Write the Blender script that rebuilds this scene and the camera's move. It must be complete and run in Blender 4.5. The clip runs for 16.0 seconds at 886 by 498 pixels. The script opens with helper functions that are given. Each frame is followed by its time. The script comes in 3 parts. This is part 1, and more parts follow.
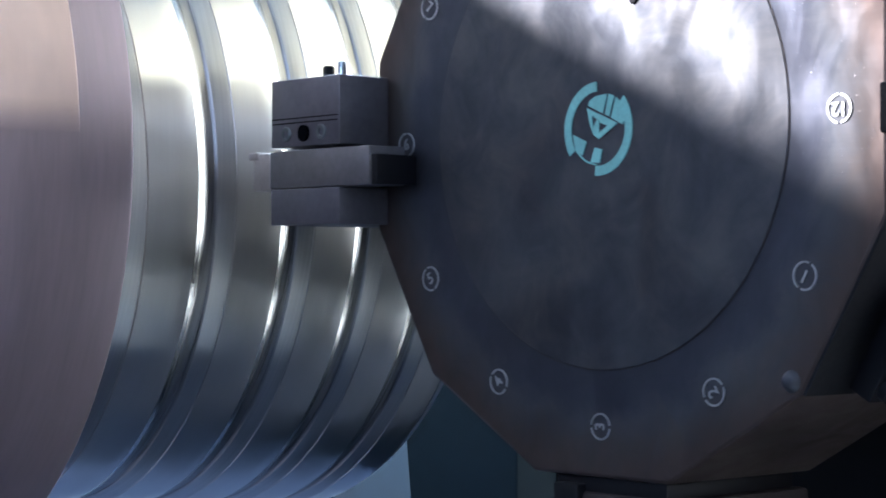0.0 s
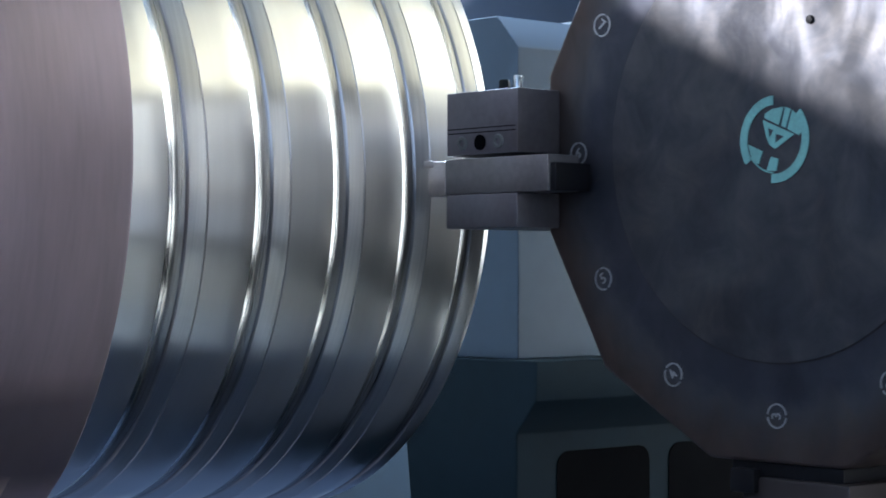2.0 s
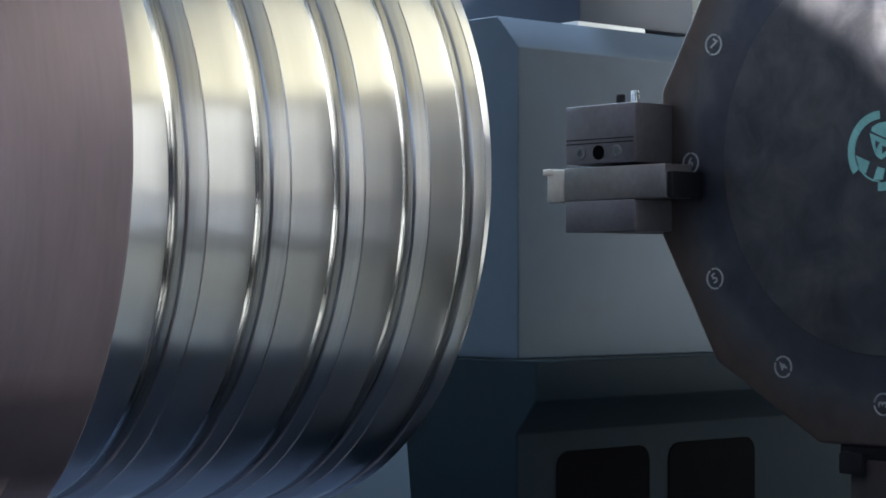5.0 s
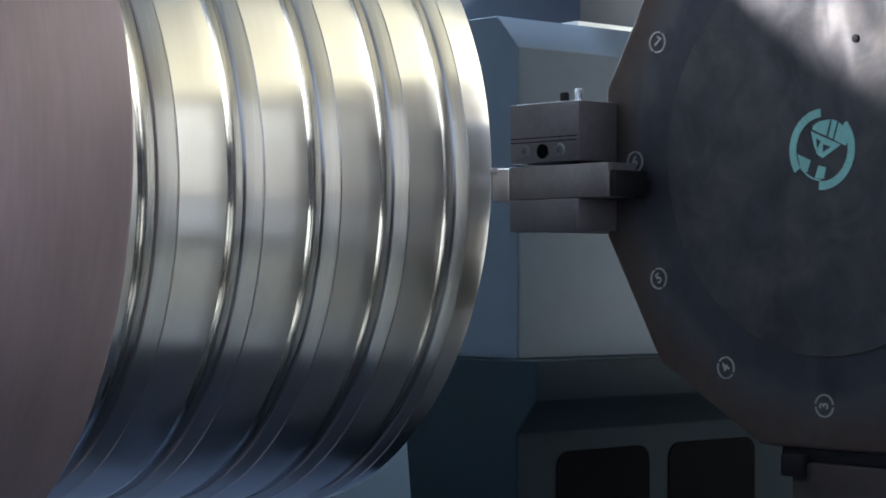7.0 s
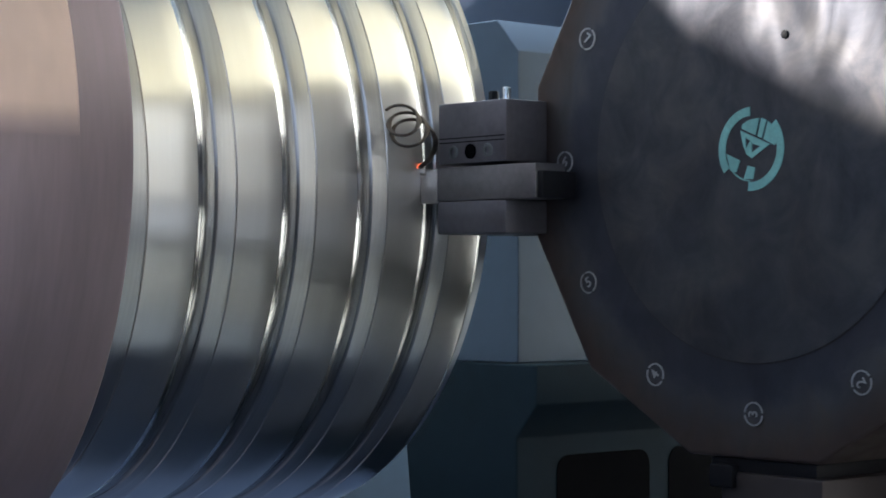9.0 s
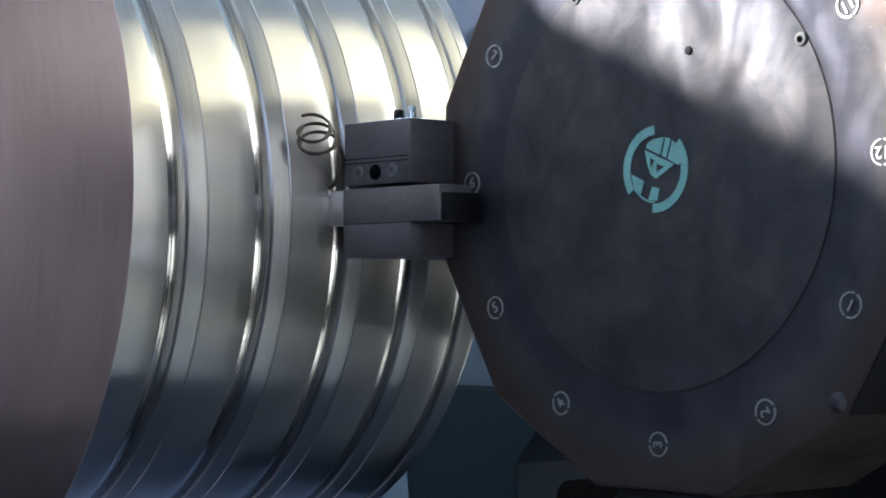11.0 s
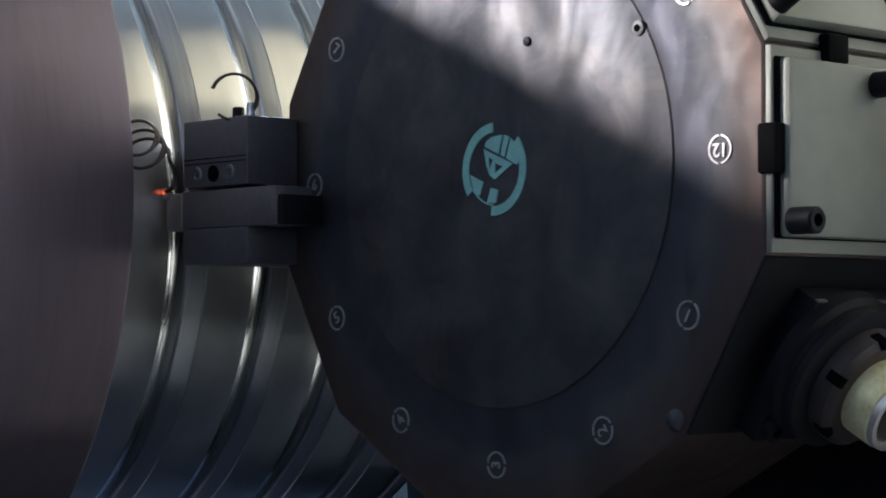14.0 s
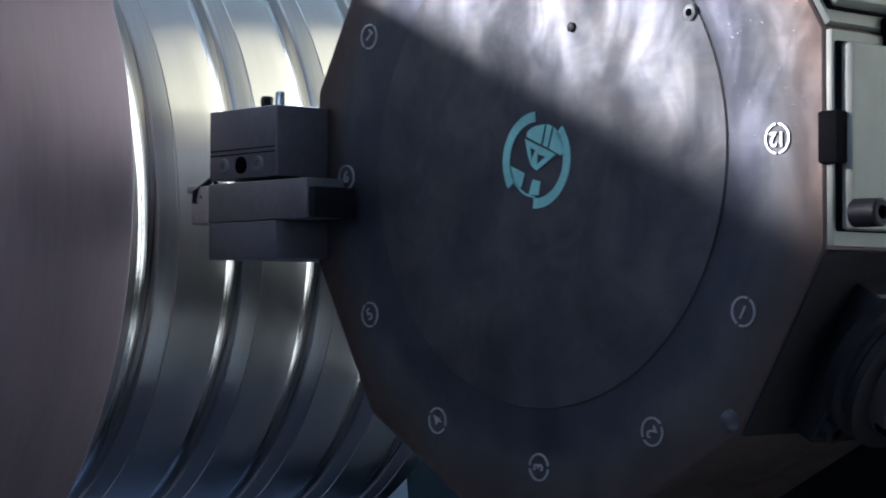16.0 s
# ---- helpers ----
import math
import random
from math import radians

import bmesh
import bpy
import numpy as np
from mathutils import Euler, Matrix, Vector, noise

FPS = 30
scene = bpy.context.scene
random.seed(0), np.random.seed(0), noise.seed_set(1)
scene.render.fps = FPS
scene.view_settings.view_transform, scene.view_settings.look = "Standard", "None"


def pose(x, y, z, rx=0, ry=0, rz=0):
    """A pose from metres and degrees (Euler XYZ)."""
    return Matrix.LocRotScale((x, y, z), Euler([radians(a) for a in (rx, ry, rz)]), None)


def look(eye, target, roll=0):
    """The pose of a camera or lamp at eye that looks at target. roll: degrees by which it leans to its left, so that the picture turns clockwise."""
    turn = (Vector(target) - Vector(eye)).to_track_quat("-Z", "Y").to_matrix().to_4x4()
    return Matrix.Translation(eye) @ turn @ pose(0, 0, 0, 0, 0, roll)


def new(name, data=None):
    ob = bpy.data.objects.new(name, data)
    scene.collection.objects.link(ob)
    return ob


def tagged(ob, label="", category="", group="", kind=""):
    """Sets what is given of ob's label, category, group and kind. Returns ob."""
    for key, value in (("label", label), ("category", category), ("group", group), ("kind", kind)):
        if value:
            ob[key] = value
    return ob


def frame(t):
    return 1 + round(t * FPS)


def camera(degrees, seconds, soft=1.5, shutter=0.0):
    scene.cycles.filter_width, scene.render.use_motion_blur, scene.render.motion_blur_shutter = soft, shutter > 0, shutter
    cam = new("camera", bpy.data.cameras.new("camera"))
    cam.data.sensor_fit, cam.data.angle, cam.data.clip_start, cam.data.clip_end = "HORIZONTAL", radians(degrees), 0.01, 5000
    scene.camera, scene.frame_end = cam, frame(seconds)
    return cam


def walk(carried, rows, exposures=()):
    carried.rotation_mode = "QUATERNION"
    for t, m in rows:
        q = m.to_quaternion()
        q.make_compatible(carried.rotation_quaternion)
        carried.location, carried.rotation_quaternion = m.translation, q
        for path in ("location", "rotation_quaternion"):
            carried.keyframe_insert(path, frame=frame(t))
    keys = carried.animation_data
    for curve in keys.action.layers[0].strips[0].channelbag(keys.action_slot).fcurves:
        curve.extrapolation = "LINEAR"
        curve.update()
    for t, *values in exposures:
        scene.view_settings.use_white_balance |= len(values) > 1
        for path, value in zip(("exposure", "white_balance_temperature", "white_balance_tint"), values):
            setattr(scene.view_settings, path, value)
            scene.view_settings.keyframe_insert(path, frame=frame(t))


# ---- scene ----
cam = camera(24.85, 16.0, soft=1.8, shutter=0.5)
EYE = (-1.1017, -1.0728, -0.1112)
TILT = ((0, 0), (2, 0), (4, 0), (6.5, 0), (8.2, 0.02), (9.3, 0.17), (10.5, 0.563), (11, 0.831), (11.5, 1.008), (12, 1.107), (12.5, 1.147),
        (13, 1.141), (13.5, 1.127), (14, 1.122), (14.5, 1.109), (15, 1.091), (15.5, 1.052), (16, 1.019))
EXPOSURE = ((0, 1.6, 5500, 15), (0.8, 1.6, 5450, 15), (1.5, 1.3, 5500, 14), (3.0, 0.8, 5750, 13), (4, 0.62, 5850, 13), (6.5, 0.75, 6050, 13), (7.5, 0.85, 6100, 13), (8, 0.78, 6100, 13),
            (11, 1.17, 5950, 13), (12.5, 1.15, 5950, 13), (13.5, 0.75, 6000, 14), (14.5, 0.25, 5950, 15), (15, 0.4, 5900, 15), (16, 0.8, 5550, 15))
walk(cam, [(t, pose(*EYE, 90.718 + d, -0.09, -41.314)) for t, d in TILT], EXPOSURE)

# the drum: axis along x through (., AY, AZ); one turn every 1.5 s
AY, AZ = 0.78, -0.009
TURN = 1.5
R_DRUM, X_END, X_CHUCK, R_CHUCK = 0.364, 0.273, -0.1733, 0.4014


def feed(t):
    """The turret's x while it cuts, t seconds into the clip."""
    u = t - 10
    return 0.18145 - 0.05317 * u - 0.0013666 * u * u + 0.000043948 * u ** 3


# ---------------------------------------------------------------- light
world = bpy.data.worlds.new("interior")
scene.world = world
world.use_nodes = True
world.node_tree.nodes["Background"].inputs[0].default_value = (0.35, 0.5, 0.8, 1)
world.node_tree.nodes["Background"].inputs[1].default_value = 0.02


def area(name, at, target, size, size_y, power, colour):
    data = bpy.data.lights.new(name, "AREA")
    data.shape, data.size, data.size_y, data.energy, data.color = "RECTANGLE", size, size_y, power, colour
    ob = new(name, data)
    ob.matrix_world = look(at, target)
    return ob


LAMP = (-1.66, 1.45, 0.70)
area("work_lamp_light", (-1.65, 1.425, 0.685), (0.0, -0.1, 0.1), 0.06, 0.06, 56, (1.0, 0.91, 0.81))
LAMP_2 = (0.7, 1.1, 1.24)
area("rear_lamp_light", (0.7, 1.1, 1.2), (0.6, 1.6, 0.35), 0.1, 0.1, 52, (0.72, 0.88, 1.0))
# ---------------------------------------------------------------- materials


def material(name, colour, rough, metal=0.0, vary=0.15, scale=20.0, stretch=(1, 1, 1), bump=0.0, rough_vary=0.1, second=None,
             emission=None, strength=0.0, spec=0.5, grain=0.0):
    """Colour and roughness vary on two scales, in object space; stretch flattens the grain along an axis."""
    m = bpy.data.materials.new(name)
    m.use_nodes = True
    nt = m.node_tree
    b = nt.nodes["Principled BSDF"]
    b.inputs["Metallic"].default_value = metal
    b.inputs["Specular IOR Level"].default_value = spec
    tc = nt.nodes.new("ShaderNodeTexCoord")
    mp = nt.nodes.new("ShaderNodeMapping")
    mp.inputs["Scale"].default_value = stretch
    nt.links.new(tc.outputs["Object"], mp.inputs[0])
    n1 = nt.nodes.new("ShaderNodeTexNoise")
    n1.inputs["Scale"].default_value, n1.inputs["Detail"].default_value = scale, 6
    n2 = nt.nodes.new("ShaderNodeTexNoise")
    n2.inputs["Scale"].default_value, n2.inputs["Detail"].default_value = scale * 9, 4
    for n in (n1, n2):
        nt.links.new(mp.outputs[0], n.inputs["Vector"])
    mix = nt.nodes.new("ShaderNodeMix")
    mix.data_type = "FLOAT"
    mix.inputs[0].default_value = 0.4
    nt.links.new(n1.outputs[0], mix.inputs[2])
    nt.links.new(n2.outputs[0], mix.inputs[3])
    ramp = nt.nodes.new("ShaderNodeValToRGB")
    ramp.color_ramp.elements[0].position, ramp.color_ramp.elements[1].position = 0.32, 0.68
    low = second or tuple(c * (1 - vary) for c in colour)
    high = tuple(min(1, c * (1 + vary)) for c in colour)
    ramp.color_ramp.elements[0].color = (*low, 1)
    ramp.color_ramp.elements[1].color = (*high, 1)
    nt.links.new(mix.outputs[0], ramp.inputs[0])
    nt.links.new(ramp.outputs[0], b.inputs["Base Color"])
    rr = nt.nodes.new("ShaderNodeMapRange")
    rr.inputs["From Min"].default_value, rr.inputs["From Max"].default_value = 0.3, 0.7
    rr.inputs["To Min"].default_value, rr.inputs["To Max"].default_value = max(0.03, rough - rough_vary), min(1, rough + rough_vary)
    nt.links.new(mix.outputs[0], rr.inputs[0])
    nt.links.new(rr.outputs[0], b.inputs["Roughness"])
    if bump:
        bp = nt.nodes.new("ShaderNodeBump")
        bp.inputs["Strength"].default_value, bp.inputs["Distance"].default_value = bump, 0.001
        nt.links.new(mix.outputs[0], bp.inputs["Height"])
        nt.links.new(bp.outputs[0], b.inputs["Normal"])
    if grain:
        tan = nt.nodes.new("ShaderNodeTangent")
        tan.direction_type, tan.axis = "RADIAL", "X"
        nt.links.new(tan.outputs[0], b.inputs["Tangent"])
        b.inputs["Anisotropic"].default_value, b.inputs["Anisotropic Rotation"].default_value = grain, 0.25
    if emission:
        b.inputs["Emission Color"].default_value = (*emission, 1)
        b.inputs["Emission Strength"].default_value = strength
    return m


STEEL = material("turned_steel", (0.62, 0.60, 0.56), 0.28, 1.0, 0.03, 3.0, (30, 1, 1), 0.0, 0.006, grain=0.85)
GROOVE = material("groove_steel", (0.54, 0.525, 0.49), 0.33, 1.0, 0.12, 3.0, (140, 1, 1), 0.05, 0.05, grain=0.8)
# Darker steel for the groove floor, with the recess's shade in its colour.
GROOVE_SHADED = material("shaded_groove_steel", (0.34, 0.33, 0.31), 0.3, 1.0, 0.3, 3.0, (220, 1, 1), 0.1, 0.06, grain=0.8)
EDGE = material("polished_groove_edge", (0.66, 0.65, 0.61), 0.17, 1.0, 0.1, 3.0, (260, 1, 1), 0.06, 0.05)
CHUCK = material("chuck_steel", (0.245, 0.192, 0.21), 0.55, 0.62, 0.2, 5.0, (5, 1, 1), 0.05, 0.1)
JAW = material("worn_jaw_steel", (0.18, 0.142, 0.15), 0.5, 0.85, 0.2, 9.0, (1, 1, 1), 0.05, 0.1)
CAST = material("reddish_raw_casting", (0.60, 0.44, 0.37), 0.5, 0.35, 0.2, 9.0, (1, 1, 1), 0.1, 0.1)
TURRET = material("oily_turret_steel", (0.15, 0.145, 0.15), 0.47, 0.9, 0.3, 7.0, (1, 1, 1), 0.15, 0.17)


def oily(m, ring):
    """Wiped oil: swirls, scratches and droplets on the steel; the ring outside the cap browns towards its rim."""
    nt = m.node_tree
    b = nt.nodes["Principled BSDF"]
    tc = nt.nodes.new("ShaderNodeTexCoord")
    streak = nt.nodes.new("ShaderNodeTexNoise")
    streak.inputs["Scale"].default_value, streak.inputs["Detail"].default_value, streak.inputs["Distortion"].default_value = 19.0, 12.0, 0.7
    streak.inputs["Roughness"].default_value = 0.62
    nt.links.new(tc.outputs["Object"], streak.inputs["Vector"])
    tint = nt.nodes.new("ShaderNodeValToRGB")
    for place, colour in ((0.34, (0.050, 0.053, 0.065)), (0.44, (0.066, 0.069, 0.080)), (0.54, (0.086, 0.086, 0.093)), (0.66, (0.108, 0.106, 0.108))):
        e = tint.color_ramp.elements.new(place)
        e.color = (*colour, 1)
    tint.color_ramp.elements[0].color = (0.045, 0.048, 0.060, 1)
    tint.color_ramp.elements[-1].color = (0.118, 0.117, 0.12, 1)
    nt.links.new(streak.outputs[0], tint.inputs[0])
    colour = tint.outputs[0]
    if ring:
        xyz = nt.nodes.new("ShaderNodeSeparateXYZ")
        nt.links.new(tc.outputs["Object"], xyz.inputs[0])
        flatten = nt.nodes.new("ShaderNodeCombineXYZ")
        nt.links.new(xyz.outputs[1], flatten.inputs[1])
        nt.links.new(xyz.outputs[2], flatten.inputs[2])
        length = nt.nodes.new("ShaderNodeVectorMath")
        length.operation = "LENGTH"
        nt.links.new(flatten.outputs[0], length.inputs[0])
        wobble = nt.nodes.new("ShaderNodeMath")
        wobble.operation = "MULTIPLY_ADD"
        wobble.inputs[1].default_value = 0.05
        nt.links.new(streak.outputs[0], wobble.inputs[0])
        nt.links.new(length.outputs["Value"], wobble.inputs[2])
        rust = nt.nodes.new("ShaderNodeValToRGB")
        for place, c in ((0.212, (0.048, 0.053, 0.074)), (0.232, (0.050, 0.054, 0.080)), (0.250, (0.100, 0.102, 0.112)), (0.270, (0.098, 0.078, 0.068)), (0.288, (0.092, 0.052, 0.034))):
            e = rust.color_ramp.elements.new(place)
            e.color = (*c, 1)
        rust.color_ramp.elements[0].color = (0.07, 0.072, 0.085, 1)
        rust.color_ramp.elements[-1].color = (0.078, 0.055, 0.045, 1)
        nt.links.new(wobble.outputs[0], rust.inputs[0])
        mx = nt.nodes.new("ShaderNodeMix")
        mx.data_type = "RGBA"
        mx.inputs[0].default_value = 0.7
        nt.links.new(tint.outputs[0], mx.inputs[6])
        nt.links.new(rust.outputs[0], mx.inputs[7])
        colour = mx.outputs[2]
    nt.links.new(colour, b.inputs["Base Color"])
    patch = nt.nodes.new("ShaderNodeTexNoise")
    patch.inputs["Scale"].default_value, patch.inputs["Detail"].default_value, patch.inputs["Distortion"].default_value = 17.0, 11.0, 0.55
    patch.inputs["Roughness"].default_value = 0.52
    wipe = nt.nodes.new("ShaderNodeMapping")
    wipe.inputs["Scale"].default_value, wipe.inputs["Rotation"].default_value = (1, 1.5, 0.9), (radians(-30), 0, 0)
    nt.links.new(tc.outputs["Object"], wipe.inputs[0])
    nt.links.new(wipe.outputs[0], patch.inputs["Vector"])
    rr = nt.nodes.new("ShaderNodeMapRange")
    rr.inputs["From Min"].default_value, rr.inputs["From Max"].default_value = 0.36, 0.62
    rr.inputs["To Min"].default_value, rr.inputs["To Max"].default_value = 0.46, 0.68
    nt.links.new(patch.outputs[0], rr.inputs[0])
    b.inputs["Coat Weight"].default_value, b.inputs["Coat Roughness"].default_value, b.inputs["Coat IOR"].default_value = 0.5, 0.3, 1.5
    mp = nt.nodes.new("ShaderNodeMapping")
    mp.inputs["Scale"].default_value, mp.inputs["Rotation"].default_value = (1, 14, 150), (radians(62), 0, 0)
    nt.links.new(tc.outputs["Object"], mp.inputs[0])
    scratch = nt.nodes.new("ShaderNodeTexNoise")
    scratch.inputs["Scale"].default_value, scratch.inputs["Detail"].default_value = 1.0, 3.0
    nt.links.new(mp.outputs[0], scratch.inputs["Vector"])
    drops = nt.nodes.new("ShaderNodeTexVoronoi")
    drops.inputs["Scale"].default_value = 165.0 if ring else 100.0
    nt.links.new(tc.outputs["Object"], drops.inputs["Vector"])
    dr = nt.nodes.new("ShaderNodeMapRange")
    dr.inputs["From Min"].default_value, dr.inputs["From Max"].default_value, dr.inputs["To Min"].default_value, dr.inputs["To Max"].default_value = 0.02, 0.12, 1.0 if ring else 0.12, 0.0
    nt.links.new(drops.outputs["Distance"], dr.inputs[0])
    wet = nt.nodes.new("ShaderNodeMapRange")
    nt.links.new(dr.outputs[0], wet.inputs[0])
    nt.links.new(rr.outputs[0], wet.inputs["To Min"])
    wet.inputs["To Max"].default_value = 0.24
    nt.links.new(wet.outputs[0], b.inputs["Roughness"])
    nt.links.new(wet.outputs[0], b.inputs["Coat Roughness"])
    add = nt.nodes.new("ShaderNodeMath")
    add.operation = "MULTIPLY_ADD"
    add.inputs[1].default_value = 2.0
    nt.links.new(dr.outputs[0], add.inputs[0])
    nt.links.new(scratch.outputs[0], add.inputs[2])
    bp = nt.nodes.new("ShaderNodeBump")
    bp.inputs["Strength"].default_value, bp.inputs["Distance"].default_value = 0.12, 0.001
    nt.links.new(add.outputs[0], bp.inputs["Height"])
    nt.links.new(bp.outputs[0], b.inputs["Normal"])
    nt.links.new(bp.outputs[0], b.inputs["Coat Normal"])


oily(TURRET, True)
CAP = material("wiped_cap_steel", (0.15, 0.145, 0.15), 0.47, 0.9, 0.3, 7.0, (1, 1, 1), 0.15, 0.17)
oily(CAP, False)
RIM = material("grey_rim_steel", (0.14, 0.148, 0.142), 0.5, 0.2, 0.12, 8.0, (1, 1, 1), 0.05)
PLATE = material("grey_cover_plate", (0.215, 0.22, 0.185), 0.5, 0.2, 0.15, 6.0, (1, 1, 1), 0.04)
BLACK = material("black_oxide_steel", (0.007, 0.007, 0.009), 0.55, 0.0, 0.2, 30.0, (1, 1, 1), 0.05, spec=0.22)
HOLDER = material("blackened_holder_steel", (0.165, 0.155, 0.165), 0.45, 0.6, 0.2, 18.0, (1, 1, 1), 0.08)
SHANK = material("grey_shank_steel", (0.235, 0.22, 0.218), 0.4, 0.7, 0.2, 20.0, (1, 1, 1), 0.05)
TIP = material("bright_tool_steel", (0.6, 0.55, 0.5), 0.35, 0.8, 0.15, 30.0, (1, 1, 1), 0.05)
CHROME = material("bright_screw_steel", (0.7, 0.75, 0.76), 0.2, 1.0, 0.1, 30.0)
RUBBER = material("black_rubber", (0.003, 0.003, 0.004), 0.85, 0.0, 0.2, 30.0, spec=0.08)
# White that puts strong light into the colour of narrow edges.
SILL = material("lit_white_edge", (0.75, 0.77, 0.78), 0.4, 0.0, 0.1, 20.0)
# Near-black that paints in the shade inside slots, holes and sockets.
HOLE_SHADE = material("hole_shade", (0.0012, 0.0014, 0.0025), 0.9, 0.0, 0.2, 30.0, spec=0.05)
MARK = material("white_engraving", (0.6, 0.6, 0.6), 0.45, 0.85, 0.12, 60.0)
TEAL = material("teal_paint", (0.27, 0.57, 0.51), 0.45, 0.0, 0.18, 40.0)
PAINT = material("grey_blue_machine_paint", (0.060, 0.085, 0.122), 0.5, 0.0, 0.12, 4.0, (1, 1, 1), 0.06, spec=0.28)
# Darker copy of the machine paint: the base's shade put into its colour.
PAINT_SHADED = material("shaded_base_paint", (0.012, 0.022, 0.031), 0.7, 0.0, 0.2, 6.0, (1, 1, 1), 0.06, spec=0.08)
PAINT_DARK = material("dark_machine_paint", (0.022, 0.032, 0.055), 0.5, 0.0, 0.12, 4.0, (1, 1, 1), 0.06)
TRAY = material("oily_blue_tray_paint", (0.025, 0.037, 0.068), 0.5, 0.0, 0.2, 6.0, (1, 1, 1), 0.06, spec=0.2)
REFLECTOR = material("pale_reflector_paint", (0.55, 0.58, 0.60), 0.55, 0.0, 0.15, 5.0, (1, 1, 1), 0.05)
WALL_SHADE = material("blue_grey_wall_shade", (0.032, 0.052, 0.072), 0.5, 0.0, 0.15, 4.0, (1, 1, 1), 0.05)
WALL = material("white_sheet_metal", (0.40, 0.48, 0.55), 0.45, 0.0, 0.1, 3.0, (1, 1, 1), 0.04)
BRASS = material("worn_brass", (0.88, 0.74, 0.40), 0.42, 0.5, 0.25, 25.0, (1, 1, 1), 0.06)
CHIP = material("curled_steel_chip", (0.13, 0.105, 0.085), 0.4, 0.85, 0.35, 60.0)
HOT = material("red_hot_chip", (0.3, 0.06, 0.03), 0.5, 0.0, 0.2, 60.0, emission=(1.0, 0.16, 0.05), strength=1.0)
BROWN = material("brownish_block_steel", (0.045, 0.036, 0.035), 0.55, 0.4, 0.2, 12.0, (1, 1, 1), 0.06)
STRIP = material("light_strip", (0.9, 0.9, 0.9), 0.5, emission=(1.0, 1.0, 0.9), strength=1.5)
# Glowing panes of invented windows that fill the scene from out of view.
FILL_PANE = material("bright_fill_pane", (0.8, 0.85, 0.9), 0.4, emission=(1.0, 0.95, 0.83), strength=0.5)
FILL_PANE_LOW = material("lower_fill_pane", (0.6, 0.65, 0.7), 0.4, emission=(0.85, 0.9, 1.0), strength=0.24)
FILL_PANE_DIM = material("bluish_fill_pane", (0.5, 0.55, 0.6), 0.4, emission=(0.55, 0.7, 1.0), strength=0.65)
GLOW = material("light_diffuser", (0.9, 0.9, 0.85), 0.5, emission=(1.0, 0.9, 0.5), strength=0.72)

# ---------------------------------------------------------------- mesh helpers


def mesh_of(bm, name, mat, smooth=40):
    me = bpy.data.meshes.new(name)
    bm.to_mesh(me)
    bm.free()
    for m in (mat if isinstance(mat, tuple) else (mat,)):
        me.materials.append(m)
    if smooth:
        me.shade_smooth()
        me.set_sharp_from_angle(angle=radians(smooth))
    return me


def part(name, bm, mat, parent=None, label="", m=None, smooth=40):
    ob = new(name, mesh_of(bm, name, mat, smooth))
    if parent:
        ob.parent = parent
    if m is not None:
        ob.matrix_basis = m
    if label:
        tagged(ob, label)
    return ob


def thing(name, label, category, m=None, group="", kind=""):
    ob = new(name)
    ob.empty_display_size = 0.05
    if m is not None:
        ob.matrix_basis = m
    return tagged(ob, label, category, group, kind)


def box(x0, x1, y0, y1, z0, z1, bevel=0.0, segments=2):
    bm = bmesh.new()
    bmesh.ops.create_cube(bm, size=1.0)
    for v in bm.verts:
        v.co = ((x0 + x1) / 2 + v.co.x * (x1 - x0), (y0 + y1) / 2 + v.co.y * (y1 - y0), (z0 + z1) / 2 + v.co.z * (z1 - z0))
    if bevel:
        bmesh.ops.bevel(bm, geom=bm.edges[:], offset=bevel, segments=segments, affect="EDGES", profile=0.5)
    return bm


def joined(*pieces):
    out = bmesh.new()
    for p in pieces:
        me = bpy.data.meshes.new("piece")
        p.to_mesh(me)
        p.free()
        out.from_mesh(me)
        bpy.data.meshes.remove(me)
    return out


def lathe_x(profile, n=96, close=False):
    """A body of revolution about x from (x, r) pairs."""
    bm = bmesh.new()
    rings = []
    for x, r in profile:
        rings.append([bm.verts.new((x, r * math.cos(2 * math.pi * i / n), r * math.sin(2 * math.pi * i / n))) for i in range(n)])
    pairs = list(zip(rings, rings[1:])) + ([(rings[-1], rings[0])] if close else [])
    for a, b in pairs:
        for i in range(n):
            j = (i + 1) % n
            bm.faces.new((a[i], a[j], b[j], b[i]))
    if not close:
        for ring in (rings[0], rings[-1]):
            bm.faces.new(ring)
    bmesh.ops.recalc_face_normals(bm, faces=bm.faces[:])
    return bm


def prism_x(outline, x0, x1, bevel=0.0):
    """A prism along x over a (y, z) outline."""
    bm = bmesh.new()
    a = [bm.verts.new((x0, y, z)) for y, z in outline]
    b = [bm.verts.new((x1, y, z)) for y, z in outline]
    n = len(outline)
    bm.faces.new(a)
    bm.faces.new(b)
    for i in range(n):
        bm.faces.new((a[i], a[(i + 1) % n], b[(i + 1) % n], b[i]))
    bmesh.ops.recalc_face_normals(bm, faces=bm.faces[:])
    if bevel:
        bmesh.ops.bevel(bm, geom=bm.edges[:], offset=bevel, segments=2, affect="EDGES", profile=0.5)
    return bm


def prism_y(outline, y0, y1, bevel=0.0):
    """A prism along y over an (x, z) outline."""
    bm = prism_x([(x, z) for x, z in outline], y0, y1, bevel)
    for v in bm.verts:
        v.co = (v.co.y, v.co.x, v.co.z)
    bmesh.ops.recalc_face_normals(bm, faces=bm.faces[:])
    return bm


